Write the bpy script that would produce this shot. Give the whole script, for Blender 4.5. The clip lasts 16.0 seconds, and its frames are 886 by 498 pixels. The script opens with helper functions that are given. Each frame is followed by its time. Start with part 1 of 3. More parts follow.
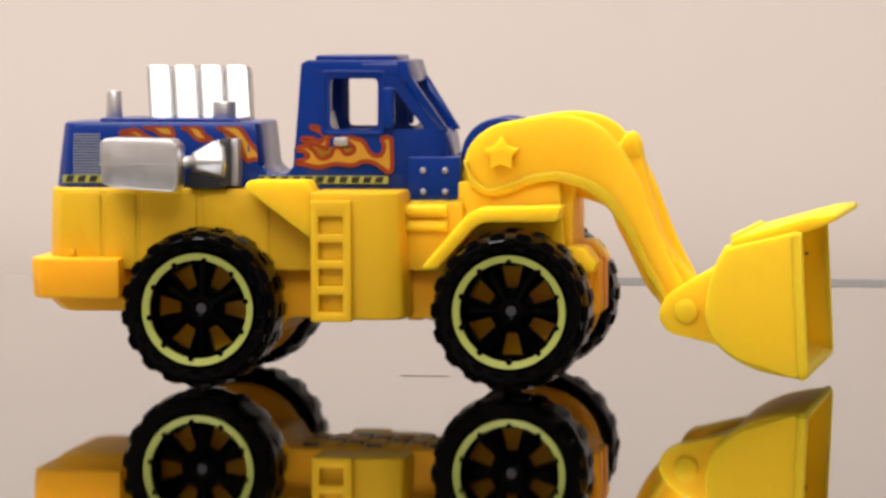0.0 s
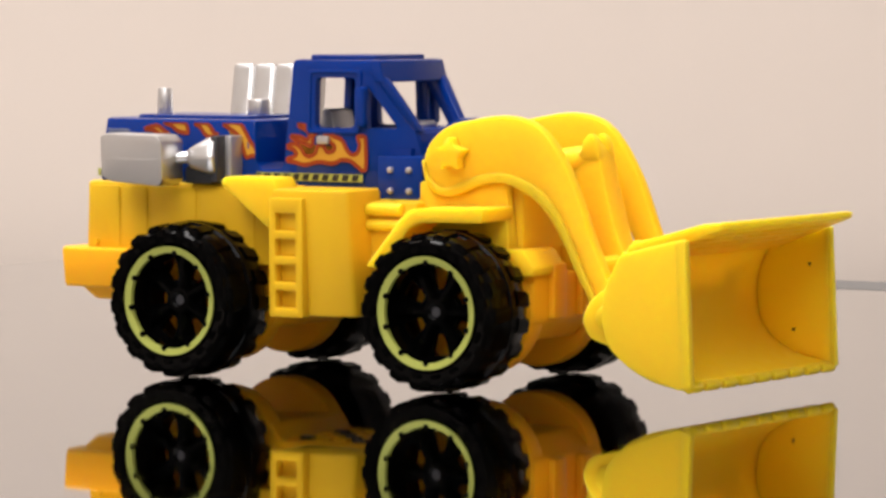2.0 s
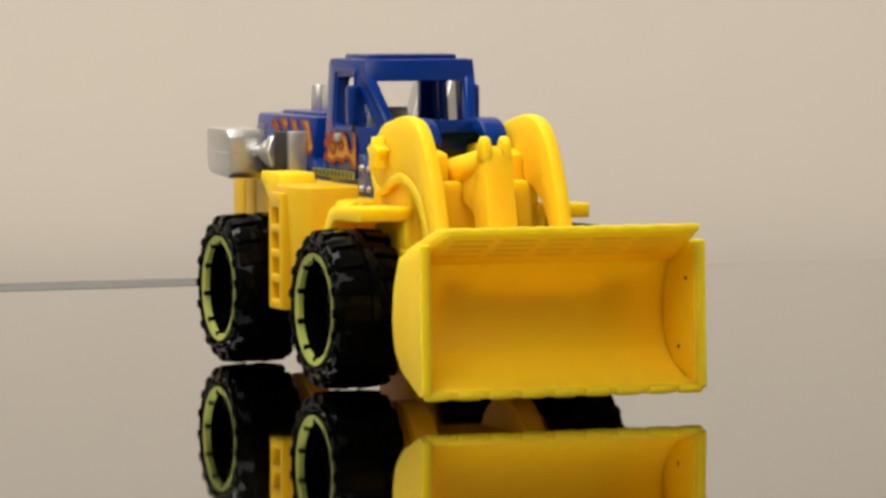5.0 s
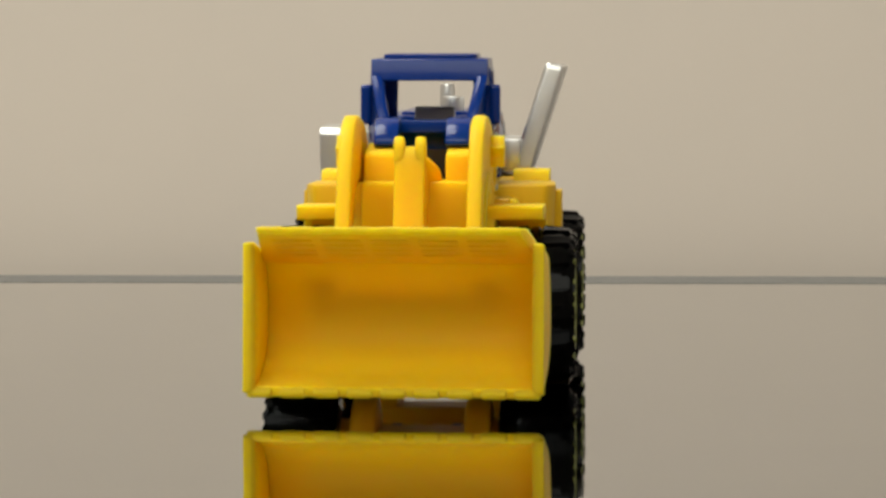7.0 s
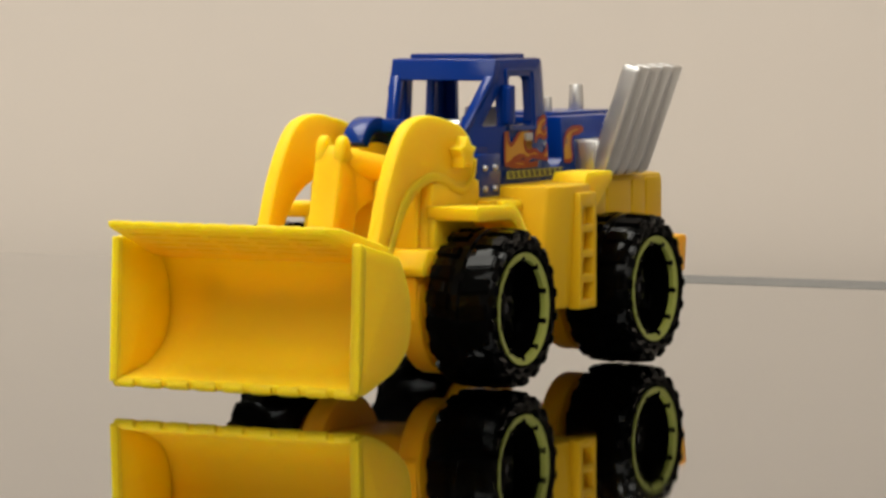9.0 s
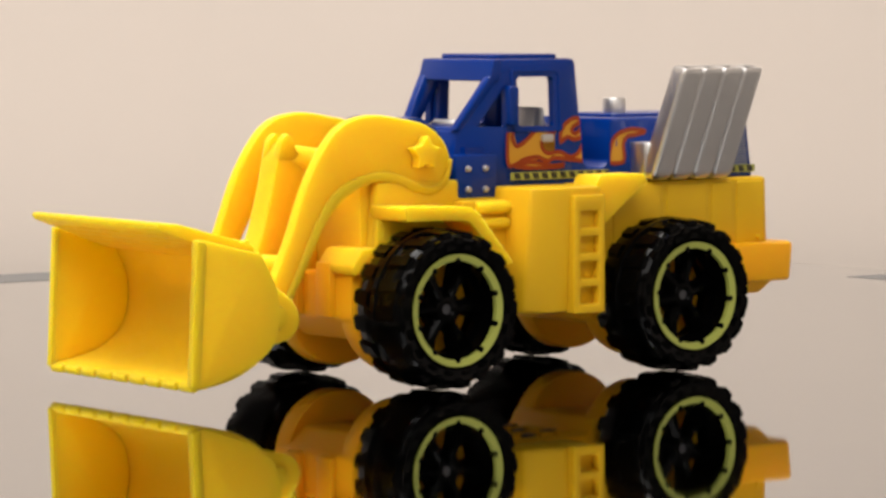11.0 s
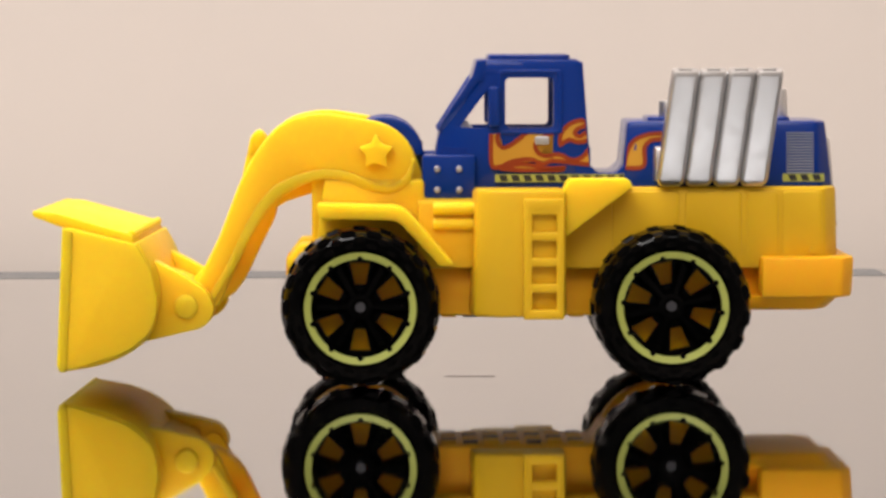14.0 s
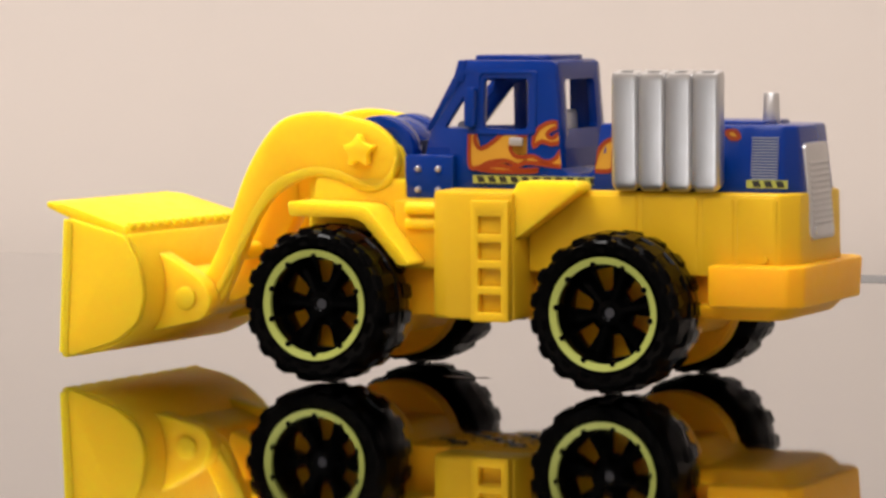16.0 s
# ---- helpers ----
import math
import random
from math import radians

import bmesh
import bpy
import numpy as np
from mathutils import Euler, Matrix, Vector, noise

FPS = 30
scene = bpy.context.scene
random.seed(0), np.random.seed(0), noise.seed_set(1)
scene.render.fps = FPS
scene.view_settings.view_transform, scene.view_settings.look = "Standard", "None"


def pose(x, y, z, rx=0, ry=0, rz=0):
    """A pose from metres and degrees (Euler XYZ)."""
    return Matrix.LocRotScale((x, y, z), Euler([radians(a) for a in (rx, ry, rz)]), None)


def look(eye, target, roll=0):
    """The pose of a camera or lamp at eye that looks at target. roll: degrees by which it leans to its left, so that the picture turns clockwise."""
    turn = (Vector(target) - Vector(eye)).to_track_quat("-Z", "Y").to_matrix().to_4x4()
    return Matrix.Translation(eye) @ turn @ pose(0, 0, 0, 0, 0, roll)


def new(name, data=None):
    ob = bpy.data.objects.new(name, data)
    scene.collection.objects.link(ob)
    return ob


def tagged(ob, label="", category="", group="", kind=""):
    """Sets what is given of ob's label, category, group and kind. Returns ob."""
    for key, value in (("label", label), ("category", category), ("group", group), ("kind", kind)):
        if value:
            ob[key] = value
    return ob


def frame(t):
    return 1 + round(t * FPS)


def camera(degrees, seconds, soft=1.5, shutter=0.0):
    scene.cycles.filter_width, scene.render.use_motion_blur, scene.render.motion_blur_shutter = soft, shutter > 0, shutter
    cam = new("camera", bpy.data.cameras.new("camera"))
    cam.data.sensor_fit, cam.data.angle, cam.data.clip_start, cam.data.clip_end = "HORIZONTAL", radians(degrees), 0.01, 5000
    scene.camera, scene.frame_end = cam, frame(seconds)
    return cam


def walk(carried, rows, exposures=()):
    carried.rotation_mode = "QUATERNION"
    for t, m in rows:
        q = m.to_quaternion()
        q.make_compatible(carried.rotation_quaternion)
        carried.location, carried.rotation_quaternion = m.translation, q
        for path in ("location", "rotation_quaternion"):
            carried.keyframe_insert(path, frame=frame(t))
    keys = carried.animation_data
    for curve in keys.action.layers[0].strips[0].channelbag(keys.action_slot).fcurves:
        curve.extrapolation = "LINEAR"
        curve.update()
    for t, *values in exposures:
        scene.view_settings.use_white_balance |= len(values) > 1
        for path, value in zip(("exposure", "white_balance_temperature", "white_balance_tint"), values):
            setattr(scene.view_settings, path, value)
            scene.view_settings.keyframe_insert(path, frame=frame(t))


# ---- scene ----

MM = 0.001
# ---- camera: stands still before the turning plate ----
cam = camera(13.09, 16.0, soft=3.0)
EYE, PITCH = Vector((0.0, -0.37411, 0.03606)), radians(3.6147)
STAND = look(EYE, EYE + Vector((-0.00100, math.cos(PITCH), -math.sin(PITCH))), -0.115)
walk(cam, [(0.0, STAND), (16.0, STAND)], exposures=[(0.0, 0.35, 6500, 10), (2.0, 0.39, 6500, 10), (4.0, 0.26, 6600, 4), (6.5, -0.16, 6750, -3), (7.5, -0.17, 6750, -3), (9.0, 0.03, 6700, 1), (11.5, 0.35, 6550, 8), (13.0, 0.33, 6500, 10), (16.0, 0.32, 6500, 10)])

# ---- light: a broad lamp above the table, plus an added fill behind the camera ----
world = bpy.data.worlds.new("room_world")
world.use_nodes = True
scene.world = world
world.node_tree.nodes["Background"].inputs[0].default_value = (0.8, 0.85, 1.0, 1)
world.node_tree.nodes["Background"].inputs[1].default_value = 0.15


def area(name, eye, target, sx, sy, watts, color):
    d = bpy.data.lights.new(name, "AREA")
    d.shape, d.size, d.size_y, d.energy, d.color = "RECTANGLE", sx, sy, watts, color
    ob = new(name, d)
    ob.matrix_world = look(eye, target)
    return ob


area("ceiling_lamp", (-0.36, 0.05, 1.1), (0.0, 0.05, 0.0), 0.8, 0.5, 14.0, (1.0, 0.95, 0.93))
# added fill with no known source, brightens the faces towards the camera
area("front_fill", (-0.2, -1.0, 0.95), (-0.05, 0.0, 0.0), 1.4, 0.6, 10.5, (1.0, 0.95, 0.93))


# ---- materials ----
def material(name, base, rough, metal=0.0, bump=0.0, scale=900.0, vary=0.1, depth=0.0018, sss=0.0, coat=0.0, sss_color=None, spec=0.5, wear=0.05):
    m = bpy.data.materials.new(name)
    m.use_nodes = True
    n, l = m.node_tree.nodes, m.node_tree.links
    b = n["Principled BSDF"]
    tc = n.new("ShaderNodeTexCoord")

    def noise_tex(s, detail=3):
        t = n.new("ShaderNodeTexNoise")
        t.inputs["Scale"].default_value, t.inputs["Detail"].default_value = s, detail
        l.new(tc.outputs["Object"], t.inputs["Vector"])
        return t

    big, fine = noise_tex(scale * 0.15), noise_tex(scale, 4)
    mix = n.new("ShaderNodeMix")
    mix.data_type = "RGBA"
    mix.inputs[6].default_value = (*[c * (1 - vary) for c in base], 1)
    mix.inputs[7].default_value = (*[min(1, c * (1 + vary)) for c in base], 1)
    l.new(big.outputs["Fac"], mix.inputs[0])
    l.new(mix.outputs[2], b.inputs["Base Color"])
    ramp = n.new("ShaderNodeMapRange")
    ramp.inputs[1].default_value, ramp.inputs[2].default_value = 0.3, 0.7
    ramp.inputs[3].default_value, ramp.inputs[4].default_value = max(0.02, rough - wear), min(1, rough + wear)
    l.new(fine.outputs["Fac"], ramp.inputs[0])
    l.new(ramp.outputs[0], b.inputs["Roughness"])
    b.inputs["Metallic"].default_value = metal
    b.inputs["Specular IOR Level"].default_value = spec
    b.inputs["Coat Weight"].default_value = coat
    b.inputs["Coat Roughness"].default_value = 0.12
    if sss:
        b.inputs["Subsurface Weight"].default_value = sss
        b.inputs["Subsurface Radius"].default_value = sss_color or (1.0, 0.6, 0.08)
        b.inputs["Subsurface Scale"].default_value = depth
    if bump:
        bp = n.new("ShaderNodeBump")
        bp.inputs["Strength"].default_value, bp.inputs["Distance"].default_value = bump, 0.0002
        l.new(fine.outputs["Fac"], bp.inputs["Height"])
        l.new(bp.outputs[0], b.inputs["Normal"])
    return m


YELLOW = material("yellow_plastic", (0.98, 0.57, 0.022), 0.45, vary=0.025, sss=0.85, depth=0.0024, sss_color=(0.85, 1.0, 0.35), bump=0.04, spec=0.1)
BODY = material("yellow_body", (0.73, 0.435, 0.015), 0.38, vary=0.05, sss=0.25, depth=0.0014, sss_color=(0.85, 1.0, 0.35), bump=0.05, spec=0.16)
CHASSIS = material("orange_plastic", (0.93, 0.43, 0.010), 0.45, vary=0.05, sss=0.4, bump=0.06, spec=0.2)
BLUE = material("blue_paint", (0.001, 0.026, 0.20), 0.2, vary=0.08, coat=0.25, bump=0.02, spec=0.12)
CHROME = material("silver_plating", (0.68, 0.675, 0.67), 0.37, metal=1.0, vary=0.03, bump=0.03, wear=0.05)
SEAT = material("grey_plating", (0.5, 0.5, 0.51), 0.35, metal=0.7)
TYRE = material("black_tyre", (0.001, 0.001, 0.001), 0.09, vary=0.3, bump=0.03, spec=0.08, wear=0.03)
RIM = material("black_rim", (0.001, 0.001, 0.001), 0.1, vary=0.2, spec=0.05, wear=0.03)
LIME = material("lime_print", (0.34, 0.37, 0.07), 0.5, vary=0.08)
GREY = material("axle_grey", (0.035, 0.035, 0.04), 0.4)
FLAME_RED = material("flame_red", (0.26, 0.04, 0.008), 0.4, vary=0.2, spec=0.2)
FLAME_GOLD = material("flame_gold", (0.52, 0.27, 0.028), 0.4, vary=0.15, spec=0.2)
BLACK = material("black_print_shade", (0.008, 0.009, 0.012), 0.4)
SILVER_PRINT = material("silver_print", (0.32, 0.35, 0.42), 0.4, metal=0.4)
WALL = material("wall_paint", (0.58, 0.525, 0.48), 0.85, vary=0.035, bump=0.1, scale=60)
TABLE = material("table_top", (0.62, 0.58, 0.54), 0.6, vary=0.15, scale=120)
SMUDGE = material("dust", (0.24, 0.20, 0.18), 0.9, vary=0.3)
EDGE_REFLECTION = material("edge_reflection_grey", (0.14, 0.135, 0.13), 0.8, vary=0.15)
CEILING = material("ceiling_paint", (0.75, 0.73, 0.70), 0.9, scale=40)


PLATE = material("dark_mirror_plate", (0.325, 0.332, 0.342), 0.03, metal=1.0, vary=0.06, scale=300, wear=0.012)


# ---- mesh helpers, in millimetres ----
def part(name, bm, mat, parent, label="", bevel=0.0, seg=2, at=None, angle=32):
    """Link a bmesh as one mesh object under a thing or a part."""
    bmesh.ops.remove_doubles(bm, verts=bm.verts, dist=0.002)
    bmesh.ops.recalc_face_normals(bm, faces=bm.faces)
    if bevel:
        sharp = [e for e in bm.edges if len(e.link_faces) == 2 and e.calc_face_angle(0) > radians(angle)]
        bmesh.ops.bevel(bm, geom=sharp, offset=bevel, segments=seg, affect="EDGES", profile=0.5, clamp_overlap=True)
    bmesh.ops.scale(bm, vec=(MM, MM, MM), verts=bm.verts)
    me = bpy.data.meshes.new(name)
    bm.to_mesh(me)
    bm.free()
    me.materials.append(mat)
    for p in me.polygons:
        p.use_smooth = True
    me.set_sharp_from_angle(angle=radians(40))
    ob = new(name, me)
    if parent:
        ob.parent = parent
    if at is not None:
        ob.matrix_basis = at
    if label:
        ob["label"] = label
    return ob


def prism(poly, a0, a1, axis="y", holes=(), bm=None):
    """A flat outline (x z for axis y, y z for axis x, x y for axis z) made solid from a0 to a1."""
    bm = bm or bmesh.new()
    put = {"y": lambda u, v, a: (u, a, v), "x": lambda u, v, a: (a, u, v), "z": lambda u, v, a: (u, v, a)}[axis]
    if not holes:
        lo = [bm.verts.new(put(u, v, a0)) for u, v in poly]
        hi = [bm.verts.new(put(u, v, a1)) for u, v in poly]
        bm.faces.new(lo)
        bm.faces.new(hi)
        for i in range(len(poly)):
            j = (i + 1) % len(poly)
            bm.faces.new((lo[i], lo[j], hi[j], hi[i]))
        return bm
    tmp = bmesh.new()
    for loop in (poly, *holes):
        vs = [tmp.verts.new(put(u, v, a0)) for u, v in loop]
        for i in range(len(vs)):
            tmp.edges.new((vs[i], vs[(i + 1) % len(vs)]))
    bmesh.ops.triangle_fill(tmp, edges=tmp.edges[:], use_beauty=True)
    got = bmesh.ops.extrude_face_region(tmp, geom=tmp.faces[:])
    shift = Vector(put(0, 0, a1)) - Vector(put(0, 0, a0))
    bmesh.ops.translate(tmp, vec=shift, verts=[g for g in got["geom"] if isinstance(g, bmesh.types.BMVert)])
    me = bpy.data.meshes.new("tmp")
    tmp.to_mesh(me)
    tmp.free()
    bm.from_mesh(me)
    bpy.data.meshes.remove(me)
    return bm


def box(x0, x1, y0, y1, z0, z1, bm=None):
    return prism([(x0, y0), (x1, y0), (x1, y1), (x0, y1)], z0, z1, "z", bm=bm)


def frustum(lo, z0, hi, z1, bm=None):
    """Two plan outlines of equal count joined from z0 to z1."""
    bm = bm or bmesh.new()
    a = [bm.verts.new((x, y, z0)) for x, y in lo]
    b = [bm.verts.new((x, y, z1)) for x, y in hi]
    bm.faces.new(a)
    bm.faces.new(b)
    for i in range(len(a)):
        j = (i + 1) % len(a)
        bm.faces.new((a[i], a[j], b[j], b[i]))
    return bm


def rod(p, q, r0, r1=None, n=20, bm=None):
    """A round bar from p to q."""
    bm = bm or bmesh.new()
    p, q = Vector(p), Vector(q)
    m = (q - p).to_track_quat("Z", "Y").to_matrix()
    r1 = r0 if r1 is None else r1
    rings = []
    for c, r in ((p, r0), (q, r1)):
        rings.append([bm.verts.new(c + m @ Vector((r * math.cos(2 * math.pi * i / n), r * math.sin(2 * math.pi * i / n), 0))) for i in range(n)])
    bm.faces.new(rings[0])
    bm.faces.new(rings[1])
    for i in range(n):
        j = (i + 1) % n
        bm.faces.new((rings[0][i], rings[0][j], rings[1][j], rings[1][i]))
    return bm


def lathe(profile, n=64, bm=None):
    """Turn (r, y) about the y axis; a closed loop of profile points."""
    bm = bm or bmesh.new()
    rings = [[bm.verts.new((r * math.cos(2 * math.pi * i / n), y, r * math.sin(2 * math.pi * i / n))) for i in range(n)] for r, y in profile]
    for k in range(len(rings)):
        a, b = rings[k], rings[(k + 1) % len(rings)]
        for i in range(n):
            j = (i + 1) % n
            bm.faces.new((a[i], a[j], b[j], b[i]))
    return bm


def round_rect(u0, u1, v0, v1, r, n=4):
    out = []
    for cu, cv, a in ((u1 - r, v1 - r, 0), (u0 + r, v1 - r, 90), (u0 + r, v0 + r, 180), (u1 - r, v0 + r, 270)):
        for i in range(n + 1):
            w = radians(a + 90 * i / n)
            out.append((cu + r * math.cos(w), cv + r * math.sin(w)))
    return out


def rounded(poly, radii, n=5):
    """Round the corners of an outline; radii: one number or one per corner."""
    out, k = [], len(poly)
    for i, c in enumerate(poly):
        r = radii if isinstance(radii, (int, float)) else radii[i]
        c, a, b = Vector(c), Vector(poly[i - 1]), Vector(poly[(i + 1) % k])
        if r <= 0:
            out.append(tuple(c))
            continue
        da, db = (a - c), (b - c)
        t = min(r, da.length * 0.45, db.length * 0.45)
        p, q = c + da.normalized() * t, c + db.normalized() * t
        for s in range(n + 1):
            w = s / n
            out.append(tuple(p * (1 - w) ** 2 + c * 2 * w * (1 - w) + q * w * w))
    return out


def curve(points, n=6):
    """A smooth line through points."""
    pts = [Vector(p) for p in points]
    out = []
    for i in range(len(pts) - 1):
        a, b, c, d = pts[max(i - 1, 0)], pts[i], pts[i + 1], pts[min(i + 2, len(pts) - 1)]
        for s in range(n):
            t = s / n
            out.append(tuple(0.5 * (2 * b + (c - a) * t + (2 * a - 5 * b + 4 * c - d) * t * t + (3 * b - a - 3 * c + d) * t ** 3)))
    out.append(tuple(pts[-1]))
    return out


# ---- the room ----
def structure(name, bm, mat, label, category):
    return tagged(part(name, bm, mat, None), label, category, kind="structure")


structure("wall_north", box(-1200, 1200, 560, 620, -700, 1600), WALL, "plain off-white wall behind the table", "wall")
structure("wall_south", box(-1200, 1200, -1500, -1440, -700, 1600), WALL, "plain off-white wall behind the camera", "wall")
structure("wall_east", box(1200, 1260, -1500, 620, -700, 1600), WALL, "plain off-white side wall", "wall")
structure("wall_west", box(-1260, -1200, -1500, 620, -700, 1600), WALL, "plain off-white side wall", "wall")
structure("ceiling", box(-1260, 1260, -1500, 620, 1600, 1660), CEILING, "plain white ceiling", "ceiling")
structure("floor", box(-1260, 1260, -1500, 620, -760, -700), TABLE, "plain pale floor", "floor")
# unseen table, made pale so it bounces light into the silver parts
table = tagged(new("table"), "unseen table under the turning plate, pale to bounce light", "table")
part("tabletop", box(-500, 500, -320, 540, -60, -32), TABLE, table, bevel=2)
for lx in (-460, 460):
    for ly in (-280, 500):
        part("leg", box(lx - 20, lx + 20, ly - 20, ly + 20, -700, -60), TABLE, table, bevel=2)
base = tagged(new("turntable_base"), "round black base under the turning plate", "turntable")
part("drum", lathe([(0.1, -14), (60, -14), (62, 12), (0.1, 12)]), RIM, base, at=Matrix.Translation((0, 0, -0.018)) @ pose(0, 0, 0, 90))

plate = tagged(new("turning_plate"), "dark mirror square plate turning under the toy", "turntable plate")
part("sheet", box(-139, 150, -150, 137, -4, 0), PLATE, plate)
# flat grey bands paint the dark reflection of the plate's bevelled edges
for x0, x1, y0, y1 in ((-139, -126, -75, 72), (137, 150, -75, 75), (-70, 80, 124, 137), (-62, 95, -150, -137)):
    part("edge_reflection", box(x0, x1, y0, y1, 0, 0.05), EDGE_REFLECTION, plate, "thin grey band painted as the dark reflection in the plate's bevel")
sm = bmesh.new()
for i in range(14):
    u = -4.4 + 4.2 * i / 13
    prism([(u + random.uniform(-0.3, 0.3) + 0.35 * math.cos(a), random.uniform(-0.2, 0.2) + 0.2 * math.sin(a)) for a in np.linspace(0, 5.5, 7)], 0.01, 0.03, "z", bm=sm)
part("smudge", sm, SMUDGE, plate, "thin brown dust streak")

# ---- the toy ----
toy = tagged(new("toy_wheel_loader"), "yellow and blue toy wheel loader with flame prints", "toy loader")
AT = Matrix.Translation((-0.00616, -0.0018, 0.0)) @ pose(0, 0, 0, 0, 0, -0.27)
SKEW = AT @ pose(0.00025, 0, -0.00015, 0, 0, -1.1)


def tp(name, bm, mat, label="", bevel=0.0, parent=None, at=AT, **k):
    return part(name, bm, mat, parent or toy, label, bevel, at=at if parent is None else None, **k)


def lug_mesh(y0, y1, r0, r1, h, lean, cut):
    """One tread block at angle zero; cut: how much lower its outer end is."""
    bm = bmesh.new()
    vs = []
    for r in (r0, r1):
        for yy, sh, drop in ((y0, -lean, cut[0]), (y1, lean, cut[1])):
            rr = r - (drop if r == r1 else 0)
            for q in (-h, h):
                a = sh + q * (1.2 if r == r0 else 1.0) / 7.3
                vs.append(bm.verts.new((rr * math.cos(a), yy, rr * math.sin(a))))
    for f in ((0, 1, 3, 2), (4, 5, 7, 6), (0, 1, 5, 4), (2, 3, 7, 6), (0, 2, 6, 4), (1, 3, 7, 5)):
        bm.faces.new([vs[q] for q in f])
    bmesh.ops.recalc_face_normals(bm, faces=bm.faces)
    bmesh.ops.bevel(bm, geom=bm.edges[:], offset=0.16, segments=2, affect="EDGES")
    bmesh.ops.scale(bm, vec=(MM, MM, MM), verts=bm.verts)
    me = bpy.data.meshes.new("tread_block")
    bm.to_mesh(me)
    bm.free()
    me.materials.append(TYRE)
    return me


LUGS = (lug_mesh(4.1, 6.8, 6.8, 7.62, 0.68, 0.02, (0.0, 0.2)), lug_mesh(0.4, 2.9, 6.8, 7.62, 0.68, -0.02, (0.2, 0.0)), lug_mesh(6.6, 7.3, 6.3, 6.95, 0.52, 0.0, (0.0, 0.1)), lug_mesh(6.7, 7.3, 5.72, 6.2, 0.6, 0.0, (0.0, 0.06)))


def wheel(name, x, s):
    """s: -1 for the side towards -y, 1 for the other; outer face out along s."""
    w = new(name)
    w.parent, w.matrix_basis = toy, AT @ pose(x * MM, (7.35 if s > 0 else -7.6) * MM, 7.62 * MM, 0, 0, 0 if s > 0 else 180) @ pose(0, 0, 0, 0, 0 if x > 0 else (28 if s < 0 else 12), 0)
    tagged(w, "black toy wheel with lime rim ring")
    bm = lathe([(5.6, 6.9), (6.6, 7.1), (7.0, 6.6), (7.25, 5.9), (7.25, 4.1), (7.25, 3.95), (7.5, 3.8), (7.5, 3.2), (7.25, 3.05), (7.25, 2.9), (7.22, 1.0), (6.6, 0.2), (5.4, 0.0), (5.2, 1.0), (5.2, 6.2)])
    part("tyre", bm, TYRE, w, "chunky black plastic tyre")
    for i in range(18):
        for me, off in zip(LUGS, (0.0, 0.5, 0.5, 0.0)):
            lug = new("tread_block", me)
            lug.parent, lug.matrix_basis = w, pose(0, 0, 0, 0, 20 * (i + off), 0)
    part("rim_ring", lathe([(5.28, 6.95), (5.28, 7.12), (4.65, 6.95), (4.65, 6.5)]), LIME, w, "lime green printed rim ring")
    rim = lathe([(5.3, 6.4), (5.3, 6.9), (4.68, 6.85), (4.55, 4.2), (4.9, 4.0)])
    windows = []
    for i in range(6):
        a = radians(90 + 60 * i)
        pts = [(2.15, -0.24), (4.25, -0.225), (4.25, 0.225), (2.15, 0.24)]
        windows.append([(r * math.cos(a + h), r * math.sin(a + h)) for r, h in pts])
    disc = [(4.62 * math.cos(radians(q)), 4.62 * math.sin(radians(q))) for q in range(0, 360, 6)]
    prism(disc, 3.9, 4.5, holes=windows, bm=rim)
    for i in range(6):
        a = radians(60 + 60 * i)
        ca, sa = math.cos(a), math.sin(a)
        lo = []
        for r, h, y in ((0.9, 0.5, 5.1), (4.6, 0.95, 4.6)):
            for g, dy in ((-h, -0.2), (-h * 0.35, 0.35), (h * 0.35, 0.35), (h, -0.2)):
                lo.append(rim.verts.new((r * ca - g * sa, y + dy, r * sa + g * ca)))
        for q in range(4):
            rim.faces.new((lo[q], lo[(q + 1) % 4], lo[4 + (q + 1) % 4], lo[4 + q]))
        rim.faces.new(lo[:4])
        rim.faces.new(lo[4:])
    lathe([(0.5, 4.4), (0.5, 5.3), (0.75, 5.5), (1.2, 5.45), (1.5, 5.1), (1.6, 4.4)], 32, bm=rim)
    part("rim", rim, RIM, w, "glossy black six-window rim")
    for i in range(10):
        a = 2 * math.pi * (i + 0.5) / 10
        part("rim_bolt", rod((4.66 * math.cos(a), 6.5, 4.66 * math.sin(a)), (4.66 * math.cos(a), 7.08, 4.66 * math.sin(a)), 0.28, n=8), RIM, w)
    part("axle_end", rod((0, 4.0, 0), (0, 5.2, 0), 0.5, n=14), GREY, w, "grey axle end")
    return w


for x in (14.48, -14.92):
    for s in (-1, 1):
        wheel("wheel", x + (0.06 if s > 0 else -0.27), s)
        tp("wheel_guard", rod((x, s * 4.2, 7.6), (x, s * 6.6, 7.6), 6.4, n=40), CHASSIS, bevel=0.3)
    for s in (-1, 1):
        tp("hub_boss", rod((x, s * 6.5, 7.62), (x, s * 9.9, 7.62), 4.4, n=32), CHASSIS, bevel=0.2)
    tp("axle", rod((x, -9, 7.62), (x, 9, 7.62), 0.5, n=12), GREY, "grey steel axle")

